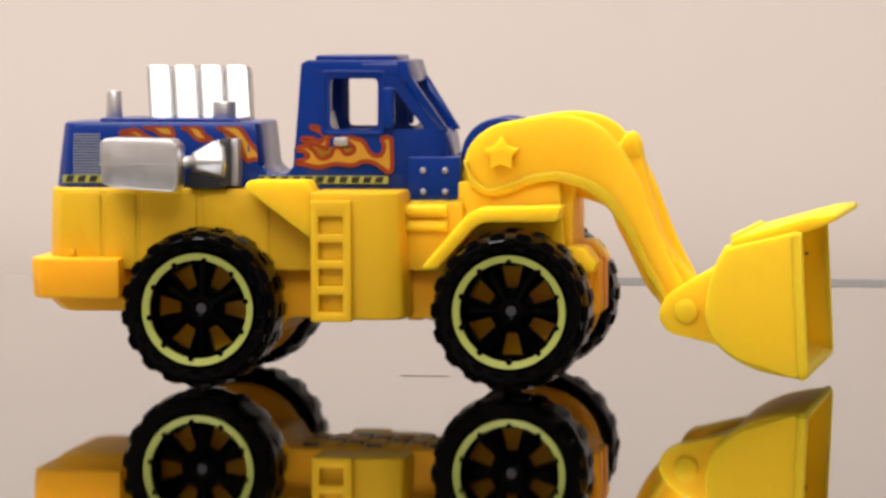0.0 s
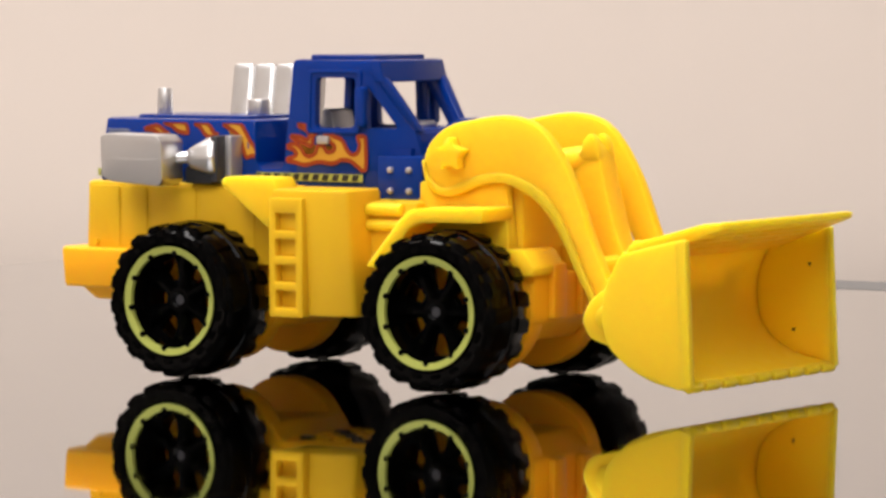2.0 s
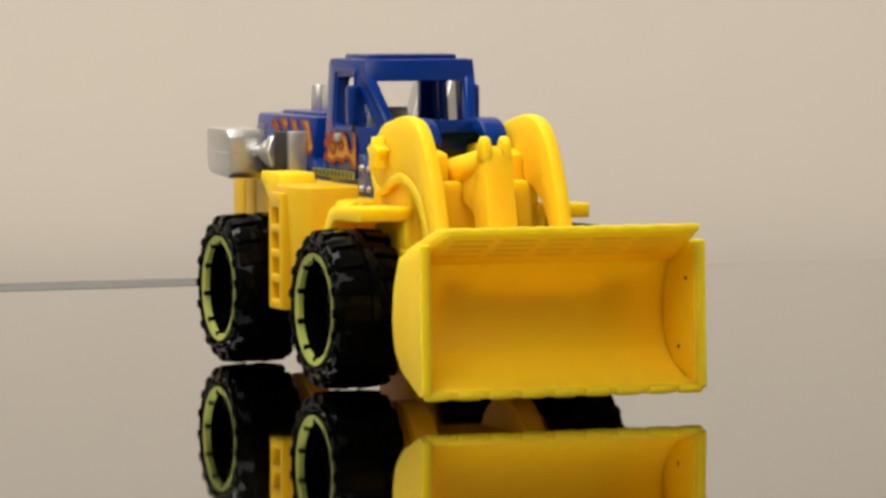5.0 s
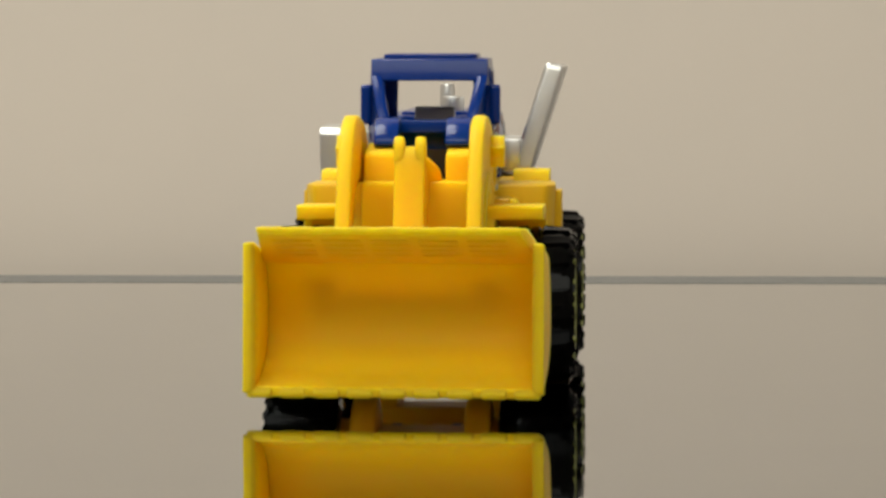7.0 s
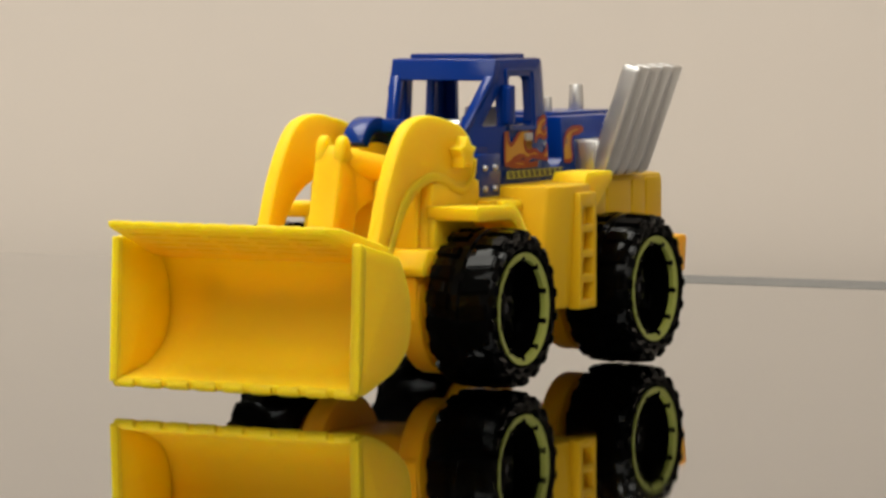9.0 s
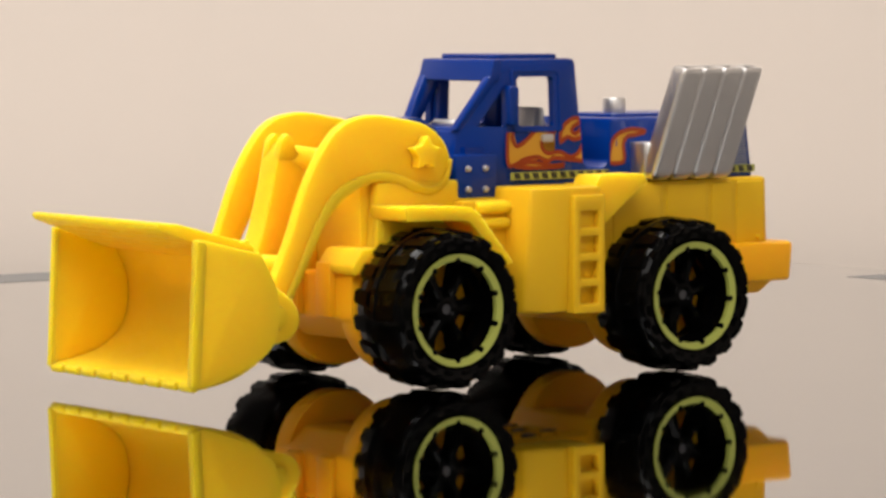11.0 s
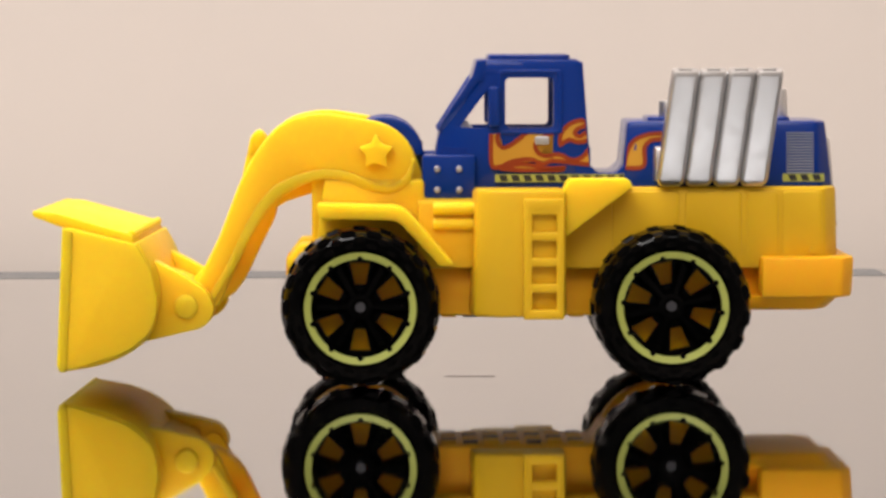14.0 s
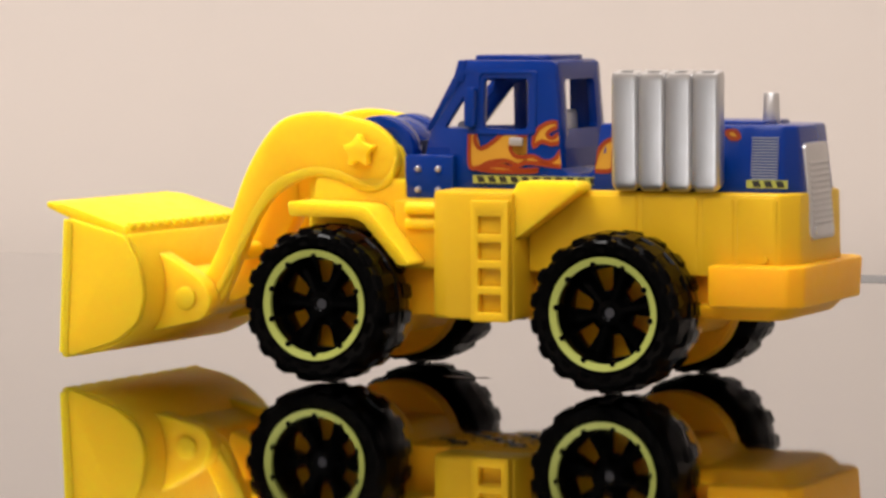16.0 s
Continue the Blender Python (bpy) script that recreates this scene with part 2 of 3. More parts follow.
# lower chassis with its stepped nose
tp("chassis", prism(rounded([(-27, 11), (-27, 7.4), (-22, 6.8), (-20, 5.0), (-9, 4.6), (-8, 6.3), (8, 6.3), (9, 4.4), (19, 4.4), (21, 6.5), (21, 10.9)], 0.5), -6.4, 6.4), CHASSIS, "orange-yellow plastic chassis", 0.25)
for row in range(5):
    for k in range(7):
        tp("raised_bar", box(-7.0 + 2.05 * k, -5.6 + 2.05 * k, -4.4 + 2.0 * row, -3.5 + 2.0 * row, 6.0, 6.35), GREY if (row + k) % 3 == 0 else CHASSIS, "small raised bar under the chassis")
for s in (-1, 1):
    tp("nose_step", prism(rounded([(17.5, 10.8), (21.4, 10.8), (21.6, 11.6), (20.4, 13.2), (17.5, 13.4)], 0.3), s * 1.6, s * 7.4), YELLOW, bevel=0.2)
    tp("nose_lug", box(20.4, 21.7, s * 2.6 - 1.2, s * 2.6 + 1.2, 6.6, 11.9), CHASSIS, bevel=0.3)

# rear body, panel by panel
def body_outline(h):
    return [(-31.3, -h + 2.2), (-29.9, -h), (-5, -h), (-5, h), (-29.9, h), (-31.3, h - 2.2)]


rear = tp("rear_body", frustum(body_outline(8.3), 10.9, [(x * 0.995, y * 0.985) for x, y in body_outline(8.3)], 18.65), BODY, "mustard yellow rear body shell", 0.3)
for s in (-1, 1):
    for x0, x1 in ((-15.9, -9.5), (-21.9, -16.5), (-25.4, -22.4), (-29.6, -25.8)):
        tp("body_panel", prism(round_rect(x0, x1, 11.2, 18.3, 0.5), s * 7.6, s * 8.36), BODY, bevel=0.14, parent=rear)
    tp("rivet", rod((-28.6, s * 8.2, 12.6), (-28.6, s * 8.75, 12.6), 0.3, n=10), BODY, parent=rear)

# rear bumper, wrapped round the tail
def bumper_outline(h, back, front):
    return [(front, -h), (back + 1.2, -h), (back, -h + 1.7), (back, h - 1.7), (back + 1.2, h), (front, h)]


tp("bumper", frustum(bumper_outline(10.3, -32.4, -23.6), 8.2, bumper_outline(10.5, -32.6, -23.6), 12.1), CHASSIS, "orange-yellow plastic bumper", 0.35)
tp("bumper_skirt", frustum(bumper_outline(8.3, -30.0, -21.5), 6.9, bumper_outline(9.0, -31.4, -21.5), 8.3), CHASSIS, bevel=0.3)

# side panels with ladders and flared wedges
for s in (-1, 1):
    side = tp("side_panel", frustum([(4.2, s * 5), (3.8, s * 10.6), (1.6, s * 11.7), (-5.0, s * 11.5), (-5.0, s * 5)], 6.5,
                                   [(3.9, s * 5), (3.4, s * 11.4), (1.4, s * 12.3), (-4.9, s * 12.1), (-4.9, s * 5)], 18.6), BODY, "yellow side panel with a moulded ladder", 0.4)
    tp("wedge", prism(rounded([(-5.3, 19.6), (-10.9, 19.6), (-11.3, 18.9), (-4.7, 14.0), (-4.6, 18.4)], 0.35), s * 7.8, s * 11.4), YELLOW, bevel=0.3, parent=side)
    lad = tp("ladder", prism([(-0.9, 6.4), (-4.75, 6.4), (-4.75, 17.8), (-0.9, 17.8)], s * 11.5, s * 12.75,
                             holes=[round_rect(-4.0, -1.7, z, z + 1.65, 0.15) for z in (7.3, 9.75, 12.2, 14.65)]), BODY, "moulded ladder with square openings", 0.15, parent=side)

# front body
front = tp("front_body", prism(rounded([(2.5, 10.8), (19.2, 10.8), (18.6, 14), (18.0, 19.4), (8.4, 19.4), (8.4, 17.6), (2.5, 17.6)], 0.4), -6.6, 6.6), YELLOW, "bright yellow front body", 0.3)
tp("front_wall", prism(rounded([(-5.6, 11), (5.6, 11), (5.4, 19.6), (-5.4, 19.6)], 0.5), 17.7, 19.2, "x"), YELLOW, bevel=0.3, parent=front)
for s in (-1, 1):
    fender = rounded([(18.6, 17.3), (10.4, 17.1), (5.6, 11.5), (7.0, 11.4), (11.0, 15.8), (18.4, 15.9)], [0.3, 1.2, 0.4, 0.4, 1.0, 0.3])
    tp("fender", prism(fender, s * 6.2, s * 11.6), YELLOW, "yellow front fender", 0.3)
    tp("fender_web", prism([(18.4, 16.2), (10.8, 16.2), (6.6, 11.6), (18.8, 11.6)], s * 6.2, s * 7.1), YELLOW, bevel=0.2, parent=front)
    for z, r in ((16.7, 0.62), (15.2, 0.55)):
        tp("tube", rod((3.0, s * 8.2, z), (7.6, s * 8.2, z), r, n=16), YELLOW, bevel=0.15, parent=front)
    tp("tower", prism(rounded([(8.5, 17.4), (8.6, 20.0), (9.6, 22.6), (12.0, 23.0), (17.6, 22.2), (18.2, 17.4)], 0.5), s * 2.4, s * 5.3), YELLOW, bevel=0.3, parent=front)
    tp("tube_web", box(2.6, 9.0, s * 5.5, s * 8.0, 11.0, 17.4), BODY, bevel=0.2, parent=front)

# blue hood
hood = tp("hood", frustum([(-10.6, -6.3), (-10.6, 6.3), (-29.6, 6.3), (-31.0, 4.6), (-31.0, -4.6), (-29.6, -6.3)], 18.5,
                          [(-11.2, -5.7), (-11.2, 5.7), (-29.3, 5.7), (-30.3, 4.2), (-30.3, -4.2), (-29.3, -5.7)], 24.9), BLUE, "glossy blue engine hood", 0.35)
tp("hood_lid", prism(round_rect(-27.0, -13.2, -4.0, 4.0, 0.8), 24.7, 25.25, "z"), BLUE, bevel=0.2, parent=hood)
tp("deck", prism(rounded([(-12.4, 18.4), (-6, 18.4), (-6, 21.4), (-7.7, 20.6), (-8.2, 19.95), (-10.1, 19.95), (-10.8, 20.7), (-12.0, 23.0)], [0, 0, 0, 0.3, 0.7, 0.7, 0.3, 0]), -6.0, 6.0), BLUE, "blue deck behind the cab", 0.15)
for s in (-1, 1):
    for k in range(15):
        z = 19.9 + 0.27 * k
        sh = (24.9 - z) / 6.4 * 0.6
        tp("vent_slat", box(-29.0 , -26.4, s * (5.68 + sh), s * (5.82 + sh), z, z + 0.12), SILVER_PRINT, parent=hood)

# printed flames and warning stripes
def flames(parent, front, s, edge, outlines):
    """Printed flames: a golden core with a dark red border; outlines run (u behind front, height)."""
    for k, outline in enumerate(outlines):
        line = [Vector(p) for p in curve(outline + outline[:1], 4)[:-1]]
        n = len(line)
        turn = sum(line[i - 1].x * line[i].y - line[i].x * line[i - 1].y for i in range(n))
        rim, core, rings = bmesh.new(), bmesh.new(), []
        for i in range(n):
            d = (line[(i + 1) % n] - line[i - 1]).normalized()
            out = Vector((d.y, -d.x)) * (1 if turn > 0 else -1)
            rings.append([rim.verts.new(edge(front - q.x, 0.02 + 0.002 * k, q.y, s)) for q in (line[i] + out * 0.24, line[i] - out * 0.17)])
        for i in range(n):
            rim.faces.new((*rings[i - 1], *rings[i][::-1]))
        core.faces.new([core.verts.new(edge(front - q.x, -0.02 + 0.002 * k, q.y, s)) for q in line])
        bmesh.ops.triangulate(core, faces=core.faces[:])
        tp("flame_edge", rim, FLAME_RED, "dark red flame border print", parent=parent)
        tp("flame_core", core, FLAME_GOLD, "golden flame print", parent=parent)


def on_cab(x, y, z, s):
    z = max(20.05, min(z, 23.75 if x > -4.8 else 26.2))
    return (max(x, -7.5 + 0.09 * (z - 20.2)), s * (6.05 + y - max(0.0, z - 24) * 0.05), z)


def on_hood(x, y, z, s):
    z = max(19.9, min(z, 24.55))
    return (min(x, -10.72 - 0.095 * (z - 18.5)), s * (6.36 + y - 0.094 * (z - 18.5)), z)


# flame outlines: distance behind the front edge, height
CAB_FLAMES_NEAR = [
    [(0.0, 23.46), (0.84, 23.43), (0.59, 22.71), (0.89, 21.89), (1.59, 21.72), (2.2, 22.27), (2.72, 23.11), (3.6, 23.41), (4.73, 23.84), (4.21, 23.15), (3.51, 22.54), (3.68, 22.06), (4.38, 21.89), (4.9, 22.48), (5.43, 22.48), (5.78, 21.78), (6.47, 21.44), (7.09, 21.66), (7.52, 22.27), (8.31, 22.66), (9.11, 22.34), (8.39, 22.19), (7.92, 21.78), (8.34, 21.37), (9.18, 21.09), (8.13, 20.91), (6.91, 20.7), (5.34, 21.02), (3.77, 20.88), (2.72, 21.26), (1.68, 21.16), (0.89, 20.67), (0.0, 20.35)],
    [(6.21, 22.45), (7.26, 22.83), (8.66, 23.36), (7.61, 23.36), (6.7, 23.06), (6.42, 23.63), (6.82, 24.05), (7.78, 24.51), (6.56, 24.33), (5.6, 23.95), (6.04, 23.5), (6.11, 22.97)]]
CAB_FLAMES_FAR = [
    [(0.0, 23.99), (0.67, 24.25), (0.46, 23.19), (0.99, 22.38), (1.8, 22.62), (2.72, 23.27), (3.56, 23.87), (5.36, 24.11), (5.84, 23.87), (4.59, 23.27), (4.11, 22.62), (4.4, 21.9), (5.12, 21.58), (6.44, 21.7), (7.76, 21.17), (8.77, 21.51), (9.45, 22.3), (9.62, 21.58), (9.69, 20.86), (8.25, 20.93), (5.84, 21.17), (4.88, 20.89), (3.68, 21.32), (2.0, 21.13), (0.79, 20.62), (0.0, 20.86)],
    [(6.56, 22.66), (6.66, 23.63), (7.28, 24.47), (8.37, 24.95), (9.33, 24.71), (8.25, 24.25), (7.91, 23.75), (8.49, 23.43), (9.33, 23.99), (9.4, 23.27), (8.37, 22.95), (7.4, 23.19)],
    [(0.84, 20.45), (2.48, 20.77), (3.68, 20.69), (5.36, 20.36), (7.04, 20.45), (5.6, 20.21), (3.2, 20.26)]]
HOOD_FLAMES_NEAR = [
    [(0.0, 21.99), (0.89, 22.87), (1.5, 23.74), (2.29, 24.51), (4.12, 24.51), (3.25, 24.02), (2.37, 23.48), (1.76, 22.52), (1.24, 21.33), (0.63, 21.44), (0.0, 21.51)],
    [(4.64, 23.36), (5.25, 23.53), (6.04, 24.4), (7.61, 24.51), (6.91, 24.16), (6.21, 23.43), (5.51, 23.22)],
    [(8.38, 23.53), (8.74, 24.4), (10.05, 24.53), (11.36, 24.53), (10.4, 24.23), (9.53, 23.71)],
    [(10.58, 23.29), (11.27, 23.65), (12.23, 24.16), (13.72, 23.81), (12.67, 23.78), (11.71, 23.36)]]
HOOD_FLAMES_FAR = [
    [(0.0, 20.49), (0.31, 21.94), (0.96, 23.02), (2.12, 23.55), (3.44, 23.69), (4.88, 23.5), (3.56, 23.21), (2.52, 23.07), (1.9, 22.3), (1.8, 20.61)],
    [(13.05, 24.22), (13.77, 24.41), (14.3, 23.79), (13.58, 23.69)]]


def stripe(parent, x0, x1, s, y, z0=19.1, z1=19.85):
    tp("warning_stripe", box(x0, x1, s * y - 0.02, s * y + 0.02, z0, z1), LIME, "lime and black warning stripe", parent=parent)
    n = int((x1 - x0) / 1.15)
    for k in range(n):
        x = x0 + 0.25 + 1.15 * k
        tp("stripe_bar", prism([(x, z0 + 0.1), (x + 0.72, z0 + 0.08), (x + 0.94, z1 - 0.08), (x + 0.22, z1 - 0.08)], s * y - 0.03, s * (y + 0.03) if s > 0 else s * y - 0.05), BLACK, parent=parent)


for s in (-1, 1):
    flames(hood, -10.8, s, on_hood, HOOD_FLAMES_NEAR if s < 0 else HOOD_FLAMES_FAR)
    stripe(hood, -30.0, -26.0, s, 6.31)
    stripe(hood, -12.6, 1.6, s, 6.06)

# rear grille
def rear_lean(bm):
    for v in bm.verts:
        v.co.x -= (23.8 - v.co.z) * 0.085
    return bm


grille = tp("rear_grille", rear_lean(prism(round_rect(-3.3, 3.5, 14.2, 23.2, 0.5), -30.75, -30.0, "x")), CHROME, "silver ribbed rear grille", 0.2)
for k in range(11):
    z = 15.8 + 0.55 * k
    tp("grille_rib", rear_lean(rod((-30.72, -2.9, z), (-30.72, 2.9, z), 0.17, n=8)), CHROME, parent=grille)
tp("grille_plate", rear_lean(prism(round_rect(-2.6, 2.6, 14.6, 15.5, 0.2), -30.95, -30.6, "x")), CHROME, parent=grille)

# cab
def leaned(bm, move):
    for v in bm.verts:
        v.co = move(v.co.copy())
    return bm


def taper(c):
    return Vector((c.x, c.y - math.copysign(max(0.0, c.x - 2.2) * 0.33 + max(0.0, c.z - 24) * 0.05, c.y), c.z))


SIDE = rounded([(3.1, 30.7), (-6.4, 30.8), (-6.7, 30.4), (-7.6, 20.2), (-7.6, 18.4), (3.4, 18.4), (7.0, 18.4), (7.3, 21.6), (6.6, 24.2), (3.2, 29.2)], [0.4, 0.4, 0, 0, 0, 0, 0, 0.3, 0.5, 0.3])
cab = tp("cab_side", leaned(prism(SIDE, -6.0, -5.1, holes=[round_rect(-4.0, 0.6, 24.3, 29.1, 0.45), rounded([(1.9, 28.5), (1.9, 24.3), (5.0, 24.3)], 0.3)]), taper), BLUE, "blue cab side with open windows", 0.18)
tp("cab_side", leaned(prism(SIDE, 5.1, 6.0, holes=[round_rect(-4.0, 0.6, 24.3, 29.1, 0.45), rounded([(1.9, 28.5), (1.9, 24.3), (5.0, 24.3)], 0.3)]), taper), BLUE, "blue cab side with open windows", 0.18)
for s in (-1, 1):
    flames(cab, 1.9, s, on_cab, CAB_FLAMES_NEAR if s < 0 else CAB_FLAMES_FAR)
tp("cab_rear", leaned(prism(round_rect(-5.75, 5.75, 18.4, 30.6, 0.3), -7.75, -6.95, "x", holes=[round_rect(-3.9, 3.9, 24.3, 29.0, 0.5)]), lambda c: Vector((c.x + (c.z - 18.4) * 0.075, c.y * (1 - max(0.0, c.z - 24) * 0.008), c.z))), BLUE, "blue cab rear wall with an open window", 0.15)
tp("cab_floor", box(-7.6, 6.6, -5.3, 5.3, 18.4, 22.4), BLUE)
roof = tp("cab_roof", frustum([(3.4, -5.75), (3.4, 5.75), (-6.7, 5.75), (-6.7, -5.75)], 29.3, [(3.1, -5.55), (3.1, 5.55), (-6.5, 5.55), (-6.5, -5.55)], 30.85), BLUE, "blue cab roof", 0.3)
tp("roof_panel", prism(round_rect(-5.7, 2.2, -4.6, 4.6, 0.8), 30.7, 31.3, "z"), BLUE, bevel=0.2, parent=roof)
tp("roof_visor", prism(rounded([(3.3, 30.8), (2.4, 30.8), (2.7, 28.7), (3.9, 28.7)], 0.2), -5.7, 5.7), BLUE, bevel=0.15, parent=roof)
tp("cowl", frustum([(3.0, -4.9), (8.0, -4.6), (8.0, 4.6), (3.0, 4.9)], 17.6, [(3.0, -4.6), (6.9, -4.2), (6.9, 4.2), (3.0, 4.6)], 24.0), BLUE, bevel=0.25)
tp("dash", prism(rounded([(3.6, 22.0), (7.2, 22.0), (6.7, 24.3), (4.2, 24.3)], 0.3), -4.3, 4.3), BLUE, bevel=0.2)
for s in (-1, 1):
    tp("door_frame", leaned(prism(round_rect(-4.9, 1.35, 23.7, 29.9, 0.4), s * 5.7, s * 6.16, holes=[round_rect(-4.45, 0.95, 24.05, 29.5, 0.4)]), taper), BLUE, "raised blue door edge", 0.1)
    tp("side_mirror", prism(round_rect(1.1, 2.3, 24.4, 28.3, 0.4), s * 5.8, s * 6.85), BLUE, bevel=0.25)
    tp("door_handle", prism(round_rect(-3.6, -2.2, 22.7, 23.5, 0.2), s * 5.9, s * 6.35), SEAT, "small silver door handle", 0.1)
    cowl = tp("cowl_box", box(3.5, 8.6, s * 4.0, s * 6.4, 17.5, 21.75), BLUE, "blue bolted cowl box", 0.25)
    # the bolts are dark blue; the silver colour paints their glints
    for bx in (5.05, 7.15):
        for bz in (18.4, 20.4):
            tp("bolt", rod((bx, s * 6.35, bz), (bx, s * 6.75, bz), 0.34, 0.26, n=12), SEAT, "small blue bolt, coloured silver for its glints", 0.06, parent=cowl)
    arc = [(12.2 + r * math.cos(radians(a)), 21.6 + r * math.sin(radians(a))) for r, turn in ((3.8, 1), (2.3, -1)) for a in range(20, 190, 10)[::turn]]
    tp("lift_cover", prism(arc, s * 2.2, s * 4.6), BLUE, "curved blue lift cover", 0.3)
def beam(p, q, u, w):
    """A square bar from p to q, u wide along x and w along y."""
    bm = bmesh.new()
    rings = [[bm.verts.new((c[0] + a * u / 2, c[1] + b * w / 2, c[2])) for a, b in ((-1, -1), (1, -1), (1, 1), (-1, 1))] for c in (p, q)]
    bm.faces.new(rings[0])
    bm.faces.new(rings[1])
    for i in range(4):
        j = (i + 1) % 4
        bm.faces.new((rings[0][i], rings[0][j], rings[1][j], rings[1][i]))
    return bm


for s in (-1, 1):
    tp("windshield_pillar", beam((6.7, s * 4.0, 24.0), (3.3, s * 5.2, 29.2), 1.1, 1.1), BLUE, "slanted blue windshield pillar", 0.2)
back = [(12.2 + r * math.cos(radians(a)), 21.6 + r * math.sin(radians(a))) for r, turn in ((3.6, 1), (2.3, -1)) for a in range(95, 190, 8)[::turn]]
tp("cover_back", prism(back, -2.4, 2.4), BLUE, "curved blue plate between the lift covers", 0.2)
# black block paints the shade in the recess under the covers
tp("recess_shade", box(8.5, 10.0, -2.4, 2.4, 19.4, 22.9), BLACK)
seat = tp("seat", prism(rounded([(-6.3, 22.3), (-5.9, 26.0), (-4.9, 26.0), (-4.2, 23.3), (-2.2, 23.2), (-2.2, 22.3)], 0.35), -2.0, 2.0), SEAT, "small grey driver seat", 0.3)
tp("steering_console", prism(rounded([(2.2, 22.3), (4.2, 22.3), (4.8, 24.6), (4.2, 25.0)], 0.2), -2.4, 2.4), CHROME, "silver steering console", 0.2)

# silver exhausts and air box
cx = tp("air_box", leaned(prism(rounded([(-24.9, 23.3), (-24.8, 19.4), (-23.8, 18.9), (-17.9, 18.5), (-17.4, 19.1), (-17.4, 22.9), (-18.1, 23.5), (-24.2, 23.6)], 0.3), -12.7, -9.1), lambda c: Vector((c.x, c.y + (0.02 * (21.2 - c.z) if c.y < -10 else 0.0), c.z))), CHROME, "dull silver side air box", 0.2)
tp("air_box_seam", box(-24.95, -17.35, -12.78, -9.05, 21.05, 21.2), CHROME, parent=cx)
tp("intake_neck", rod((-17.6, -10.0, 21.2), (-16.3, -9.3, 21.3), 0.6, n=16), CHROME, bevel=0.1, parent=cx)
tp("intake_bell", rod((-16.7, -9.2, 21.2), (-14.5, -8.3, 21.3), 0.95, 2.1, n=8), CHROME, bevel=0.25, parent=cx)
tp("intake_rim", rod((-14.55, -8.32, 21.3), (-14.0, -8.1, 21.3), 2.1, 2.0, n=8), CHROME, bevel=0.15, parent=cx)
tp("intake_flange", box(-14.1, -13.3, -9.2, -6.0, 18.9, 23.4), GREY, bevel=0.2, parent=cx)
tp("intake_slab", box(-13.3, -12.5, -8.0, -5.9, 18.9, 23.4), SEAT, bevel=0.2, parent=cx)
tp("intake_bracket", box(-17.2, -14.0, -9.2, -6.0, 18.7, 20.4), BLACK, bevel=0.2, parent=cx)
stack = new("exhaust_stack")
stack.parent, stack.matrix_basis = toy, AT
tagged(stack, "four square silver exhaust pipes leaning outward")
for k in range(4):
    bm = bmesh.new()
    rings = []
    path = [(0.0, 0.7), (0.02, 0.88), (0.05, 0.98), (0.08, 1.0), (0.95, 1.0), (0.985, 0.975), (1.0, 0.9), (1.0, 0.5), (0.94, 0.46)]
    for t, g in path:
        cxk, cy, cz = -15.0 - 2.64 * k - 1.25 * t, 8.2 + 3.5 * t, 18.9 + 11.0 * t
        ring = []
        for u, v in round_rect(-1.31 * g, 1.31 * g, -1.05 * g, 1.05 * g, 0.48 * g, 5):
            ring.append(bm.verts.new((cxk + u, cy + v, cz - v * 0.18)))
        rings.append(ring)
    bm.faces.new(rings[0])
    bm.faces.new(rings[-1])
    for a, b in zip(rings, rings[1:]):
        for i in range(len(a)):
            j = (i + 1) % len(a)
            bm.faces.new((a[i], a[j], b[j], b[i]))
    part("exhaust_pipe", bm, CHROME, stack)
part("stack_bracket", box(-23.5, -13.6, 5.6, 8.2, 19.2, 22.5), CHROME, stack, bevel=0.3)
tp("thin_pipe", rod((-26.3, 0.0, 24.7), (-26.3, 0.0, 27.8), 0.85, 0.72, n=20), CHROME, "thin upright silver pipe", 0.15)
tp("thick_pipe", rod((-15.6, 1.2, 24.8), (-15.6, 1.2, 26.75), 1.15, n=20), CHROME, "short thick silver pipe", 0.15)

# lifting arms
ARM = curve([(11.6, 18.3), (9.7, 19.3), (8.9, 21.2), (9.6, 23.2), (11.6, 24.8), (14.6, 25.5), (18.0, 25.9), (21.2, 25.2), (23.4, 23.2), (25.6, 19.5), (27.8, 13.9), (30.4, 8.8)], 4)
ARM += curve([(30.2, 6.8), (28.4, 6.6), (26.1, 11.0), (24.0, 15.4), (21.7, 18.1), (18.4, 19.6), (15.6, 19.5), (13.6, 18.7)], 4)


def star(cx, cz, r):
    return rounded([(cx + q * math.cos(radians(90 + 36 * i)), cz + q * math.sin(radians(90 + 36 * i))) for i, q in enumerate([r, r * 0.55] * 5)], 0.25, 3)


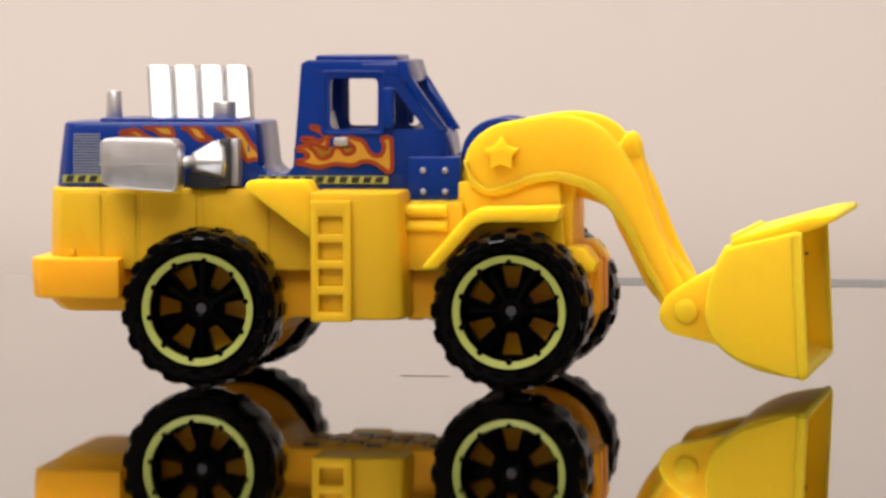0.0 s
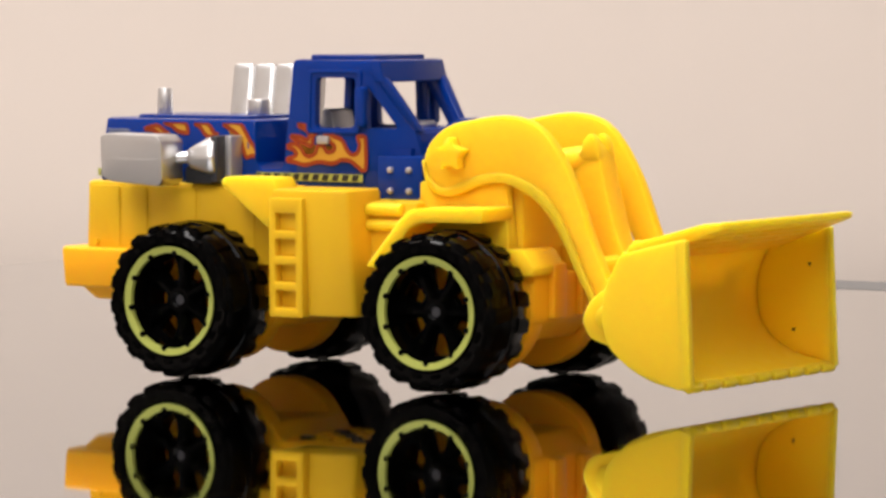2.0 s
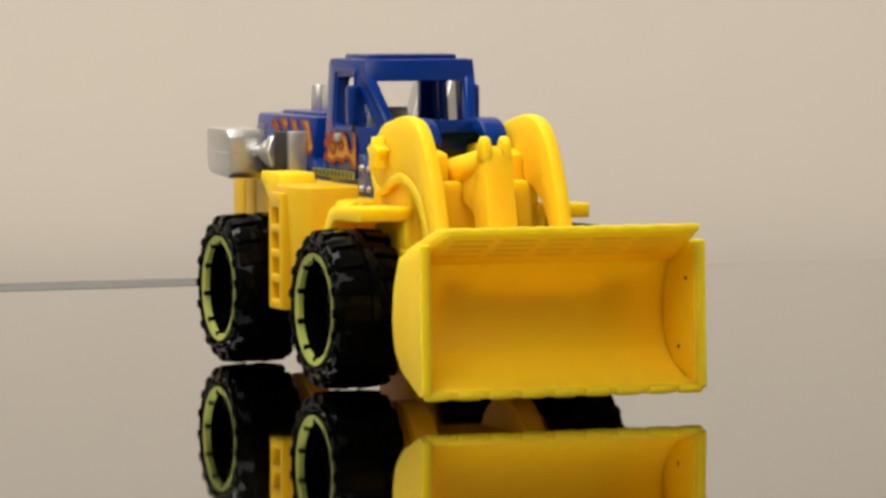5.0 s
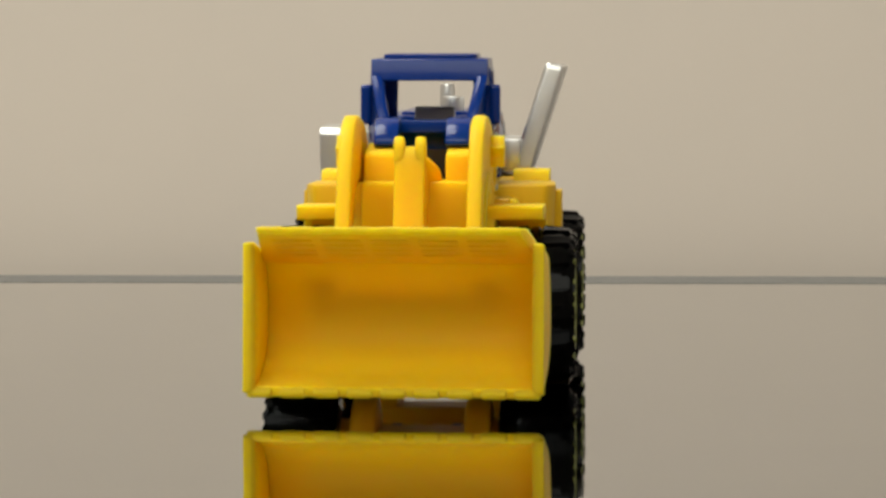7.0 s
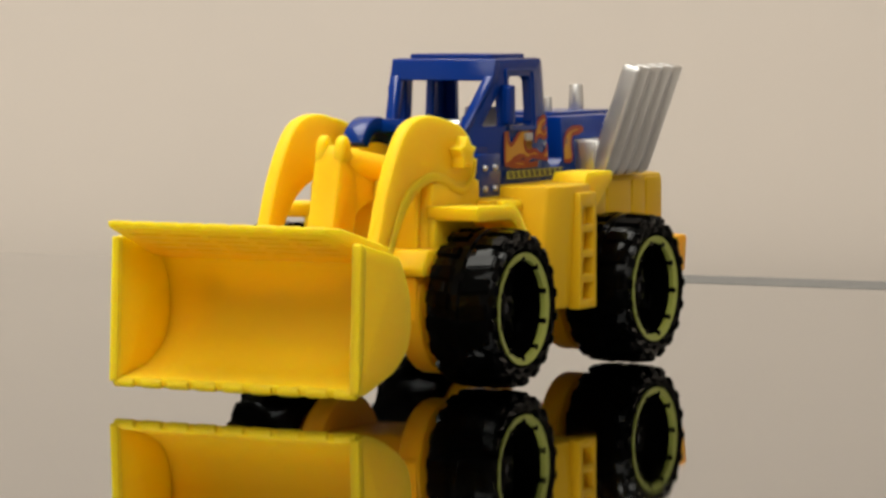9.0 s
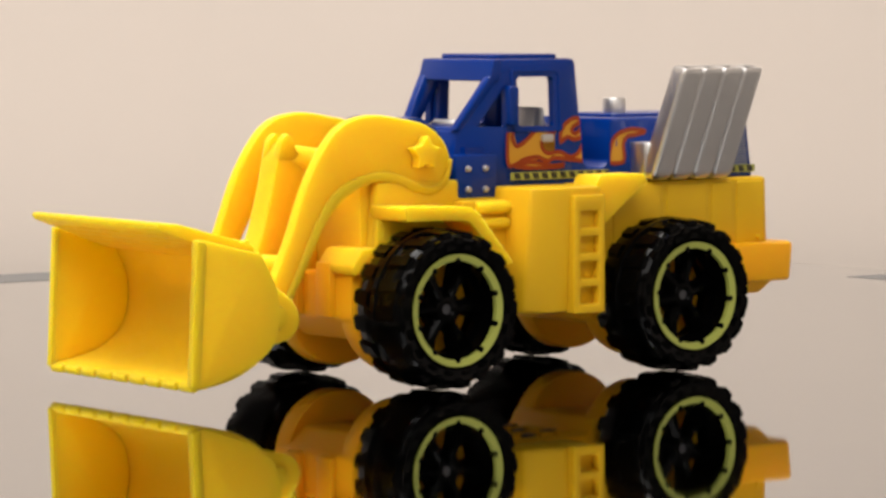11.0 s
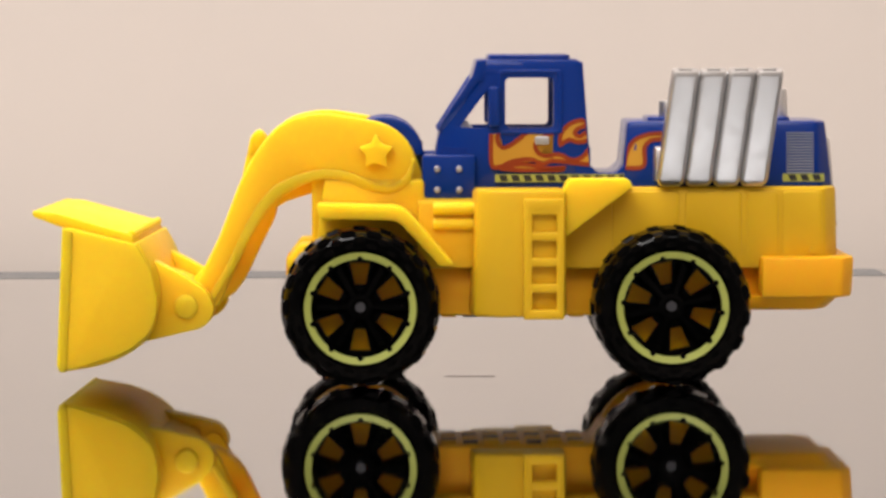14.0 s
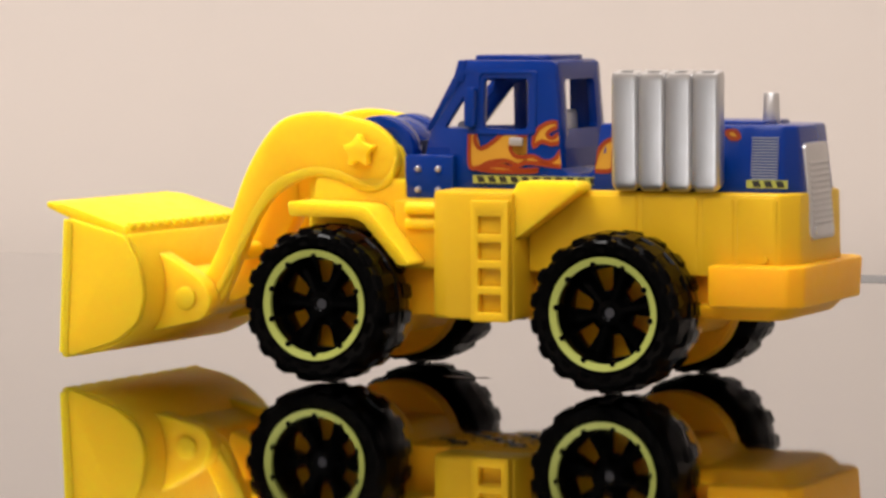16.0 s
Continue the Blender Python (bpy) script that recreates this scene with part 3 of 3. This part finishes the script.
for s in (-1, 1):
    arm = tp("lift_arm", prism(ARM, s * 5.35, s * 6.75), YELLOW, "curved bright yellow lifting arm", 0.45, at=SKEW)
    rib = curve([(9.3, 21.6), (9.7, 20.1), (11.3, 19.0), (13.4, 19.6), (15.4, 20.3), (18.4, 20.5), (22.3, 19.0), (24.8, 15.8), (27.0, 11.3), (29.0, 8.0)], 4)
    inner = curve([(28.6, 7.3), (26.2, 11.0), (24.0, 15.2), (21.7, 17.9), (18.4, 19.5), (15.6, 19.4), (13.6, 18.6), (11.4, 18.2), (9.5, 19.2), (8.8, 21.6)], 4)
    tp("arm_flange", prism(rib + inner, s * 6.6, s * 7.0), YELLOW, bevel=0.2, parent=arm)
    tp("arm_star", prism(star(12.6, 22.2, 1.75), s * 6.6, s * 8.0), YELLOW, "raised star", 0.3, parent=arm)

# centre link with its two-pronged head
link = tp("centre_link", prism(curve([(24.4, 23.2), (25.2, 22.0), (26.0, 18.5), (27.6, 13.5), (30.6, 9.6)], 4) + curve([(30.0, 6.6), (26.4, 8.4), (23.9, 13.0), (22.3, 16.8), (22.6, 21.6), (23.6, 23.2)], 4), -1.4, 1.4), YELLOW, "yellow centre link", 0.4, at=SKEW)
for s in (-1, 1):
    tp("prong", prism(rounded([(23.0, 21.6), (23.3, 23.5), (24.1, 24.3), (24.9, 23.6), (25.3, 21.6)], 0.5), s * 0.5, s * 1.48), YELLOW, bevel=0.42, parent=link)
tp("tilt_cylinder", rod((24.0, 0, 21.8), (13.0, 0, 19.6), 1.4, 2.1, n=24), YELLOW, "yellow tilt cylinder", 0.3, at=SKEW)
tp("tilt_web", prism(rounded([(14.5, 19.4), (14.5, 20.6), (23.0, 22.0), (25.0, 18.0), (26.6, 12.5), (25.4, 13.0), (23.4, 16.0), (21.4, 17.2)], 0.3), -1.3, 1.3), YELLOW, bevel=0.3, at=SKEW)
tp("cross_tie", rod((27.0, -5.35, 12.0), (27.0, 5.35, 12.0), 0.9, n=16), YELLOW, at=SKEW, bevel=0.1)

# bucket
SPECKS = (40.3, 11.6, 38.6, 5.3)
BK = AT @ Matrix.Translation((0.0397, -0.0007, 0)) @ pose(0, 0, 0, 0, 0, -3.0) @ Matrix.Translation((-0.0401, 0, 0))
shell_in = curve([(42.6, 2.4), (38.5, 3.3), (35.6, 5.2), (34.6, 8.0), (34.9, 11.0), (36.2, 13.4)], 5)
shell_out = curve([(35.2, 13.9), (33.9, 11.2), (33.5, 8.0), (34.6, 4.5), (38.0, 2.4), (42.4, 1.5)], 5)
bucket = tp("bucket", prism(shell_in + shell_out, -12.6, 12.6), YELLOW, "yellow loader bucket", 0.2, at=BK)
SIDEPLATE = rounded([(42.1, 15.3), (42.7, 2.0), (41.5, 1.7), (36.3, 3.4), (34.0, 5.2), (33.3, 7.8), (33.8, 10.9), (35.4, 13.7)], [0.5, 0.4, 0.3, 1.0, 1.0, 1.0, 1.0, 0.5])
for s in (-1, 1):
    tp("bucket_side", prism(SIDEPLATE, s * 12.3, s * 13.2), YELLOW, bevel=0.2, parent=bucket)
    tp("side_rim", prism(rounded([(42.3, 15.2), (42.9, 2.0), (42.0, 1.8), (41.3, 14.8)], 0.2), s * 12.5, s * 13.35), YELLOW, bevel=0.2, parent=bucket)
    ear = rounded([(34.9, 12.2), (31.6, 10.5), (29.2, 9.0), (28.3, 7.0), (29.3, 5.4), (34.9, 4.1), (34.1, 8.0)], [0.2, 1.0, 1.0, 1.0, 1.0, 0.2, 0.2])
    tp("hinge_ear", prism(ear, s * 6.4, s * 8.7), YELLOW, bevel=0.35, parent=bucket)
    tp("hinge_pin", rod((31.1, s * 8.5, 7.4), (31.1, s * 9.1, 7.4), 1.15, n=24), YELLOW, bevel=0.25, parent=bucket)
tp("bucket_lip", leaned(prism(rounded([(35.8, 14.5), (35.5, 13.5), (36.6, 13.0), (45.3, 16.15), (45.35, 16.75), (43.4, 16.6)], 0.3), -11.6, 11.6), lambda c: Vector((c.x, c.y * (1 + 0.022 * min(3.4, max(0.0, 45.0 - c.x))), c.z))), YELLOW, "flared top lip", 0.3, parent=bucket)
for k in range(4):
    for q in range(5):
        x, z = 38.6 + 1.45 * k, 13.84 + 0.52 * k
        tp("lip_rib", box(x, x + 0.6, -10.6 + 4.3 * q, -7.0 + 4.3 * q, z - 0.0, z + 0.4), YELLOW, bevel=0.1, parent=bucket)
for k in range(9):
    y = -10.4 + 20.8 * k / 8
    tp("lip_bump", rod((44.9, y - 1.1, 16.42), (44.9, y + 1.1, 16.42), 0.36, n=12), YELLOW, bevel=0.2, parent=bucket)
for k in range(14):
    y = -11.0 + 22.0 * k / 13
    tp("lip_nub", rod((35.9, y - 0.5, 14.5), (35.9, y + 0.5, 14.5), 0.4, n=10), YELLOW, bevel=0.15, parent=bucket)
for px, pz in ((SPECKS[0], SPECKS[1]), (SPECKS[2], SPECKS[3])):
    tp("dirt_speck", rod((px, 12.2, pz), (px, 12.33, pz), 0.16, n=8), BLACK, "tiny dark speck", parent=bucket)
for k in range(9):
    y = -11.9 + 23.8 * k / 8
    tp("tooth", rod((42.4, y - 1.15, 1.9), (42.4, y + 1.15, 1.9), 0.45, n=12), YELLOW, bevel=0.25, parent=bucket)
tp("back_beam", prism(rounded([(34.2, 10.4), (31.6, 9.4), (31.2, 6.0), (34.4, 4.8)], 0.6), -6.6, 6.6), YELLOW, bevel=0.3, parent=bucket)


# ---- what moves: the plate and the toy turn together ----
def motions():
    rows = [(t, pose(0, 0, 0, 0, 0, -105.335 - 12.2145 * (t - 8.0))) for t in range(0, 17)]
    walk(plate, rows)
    walk(toy, rows)


motions()
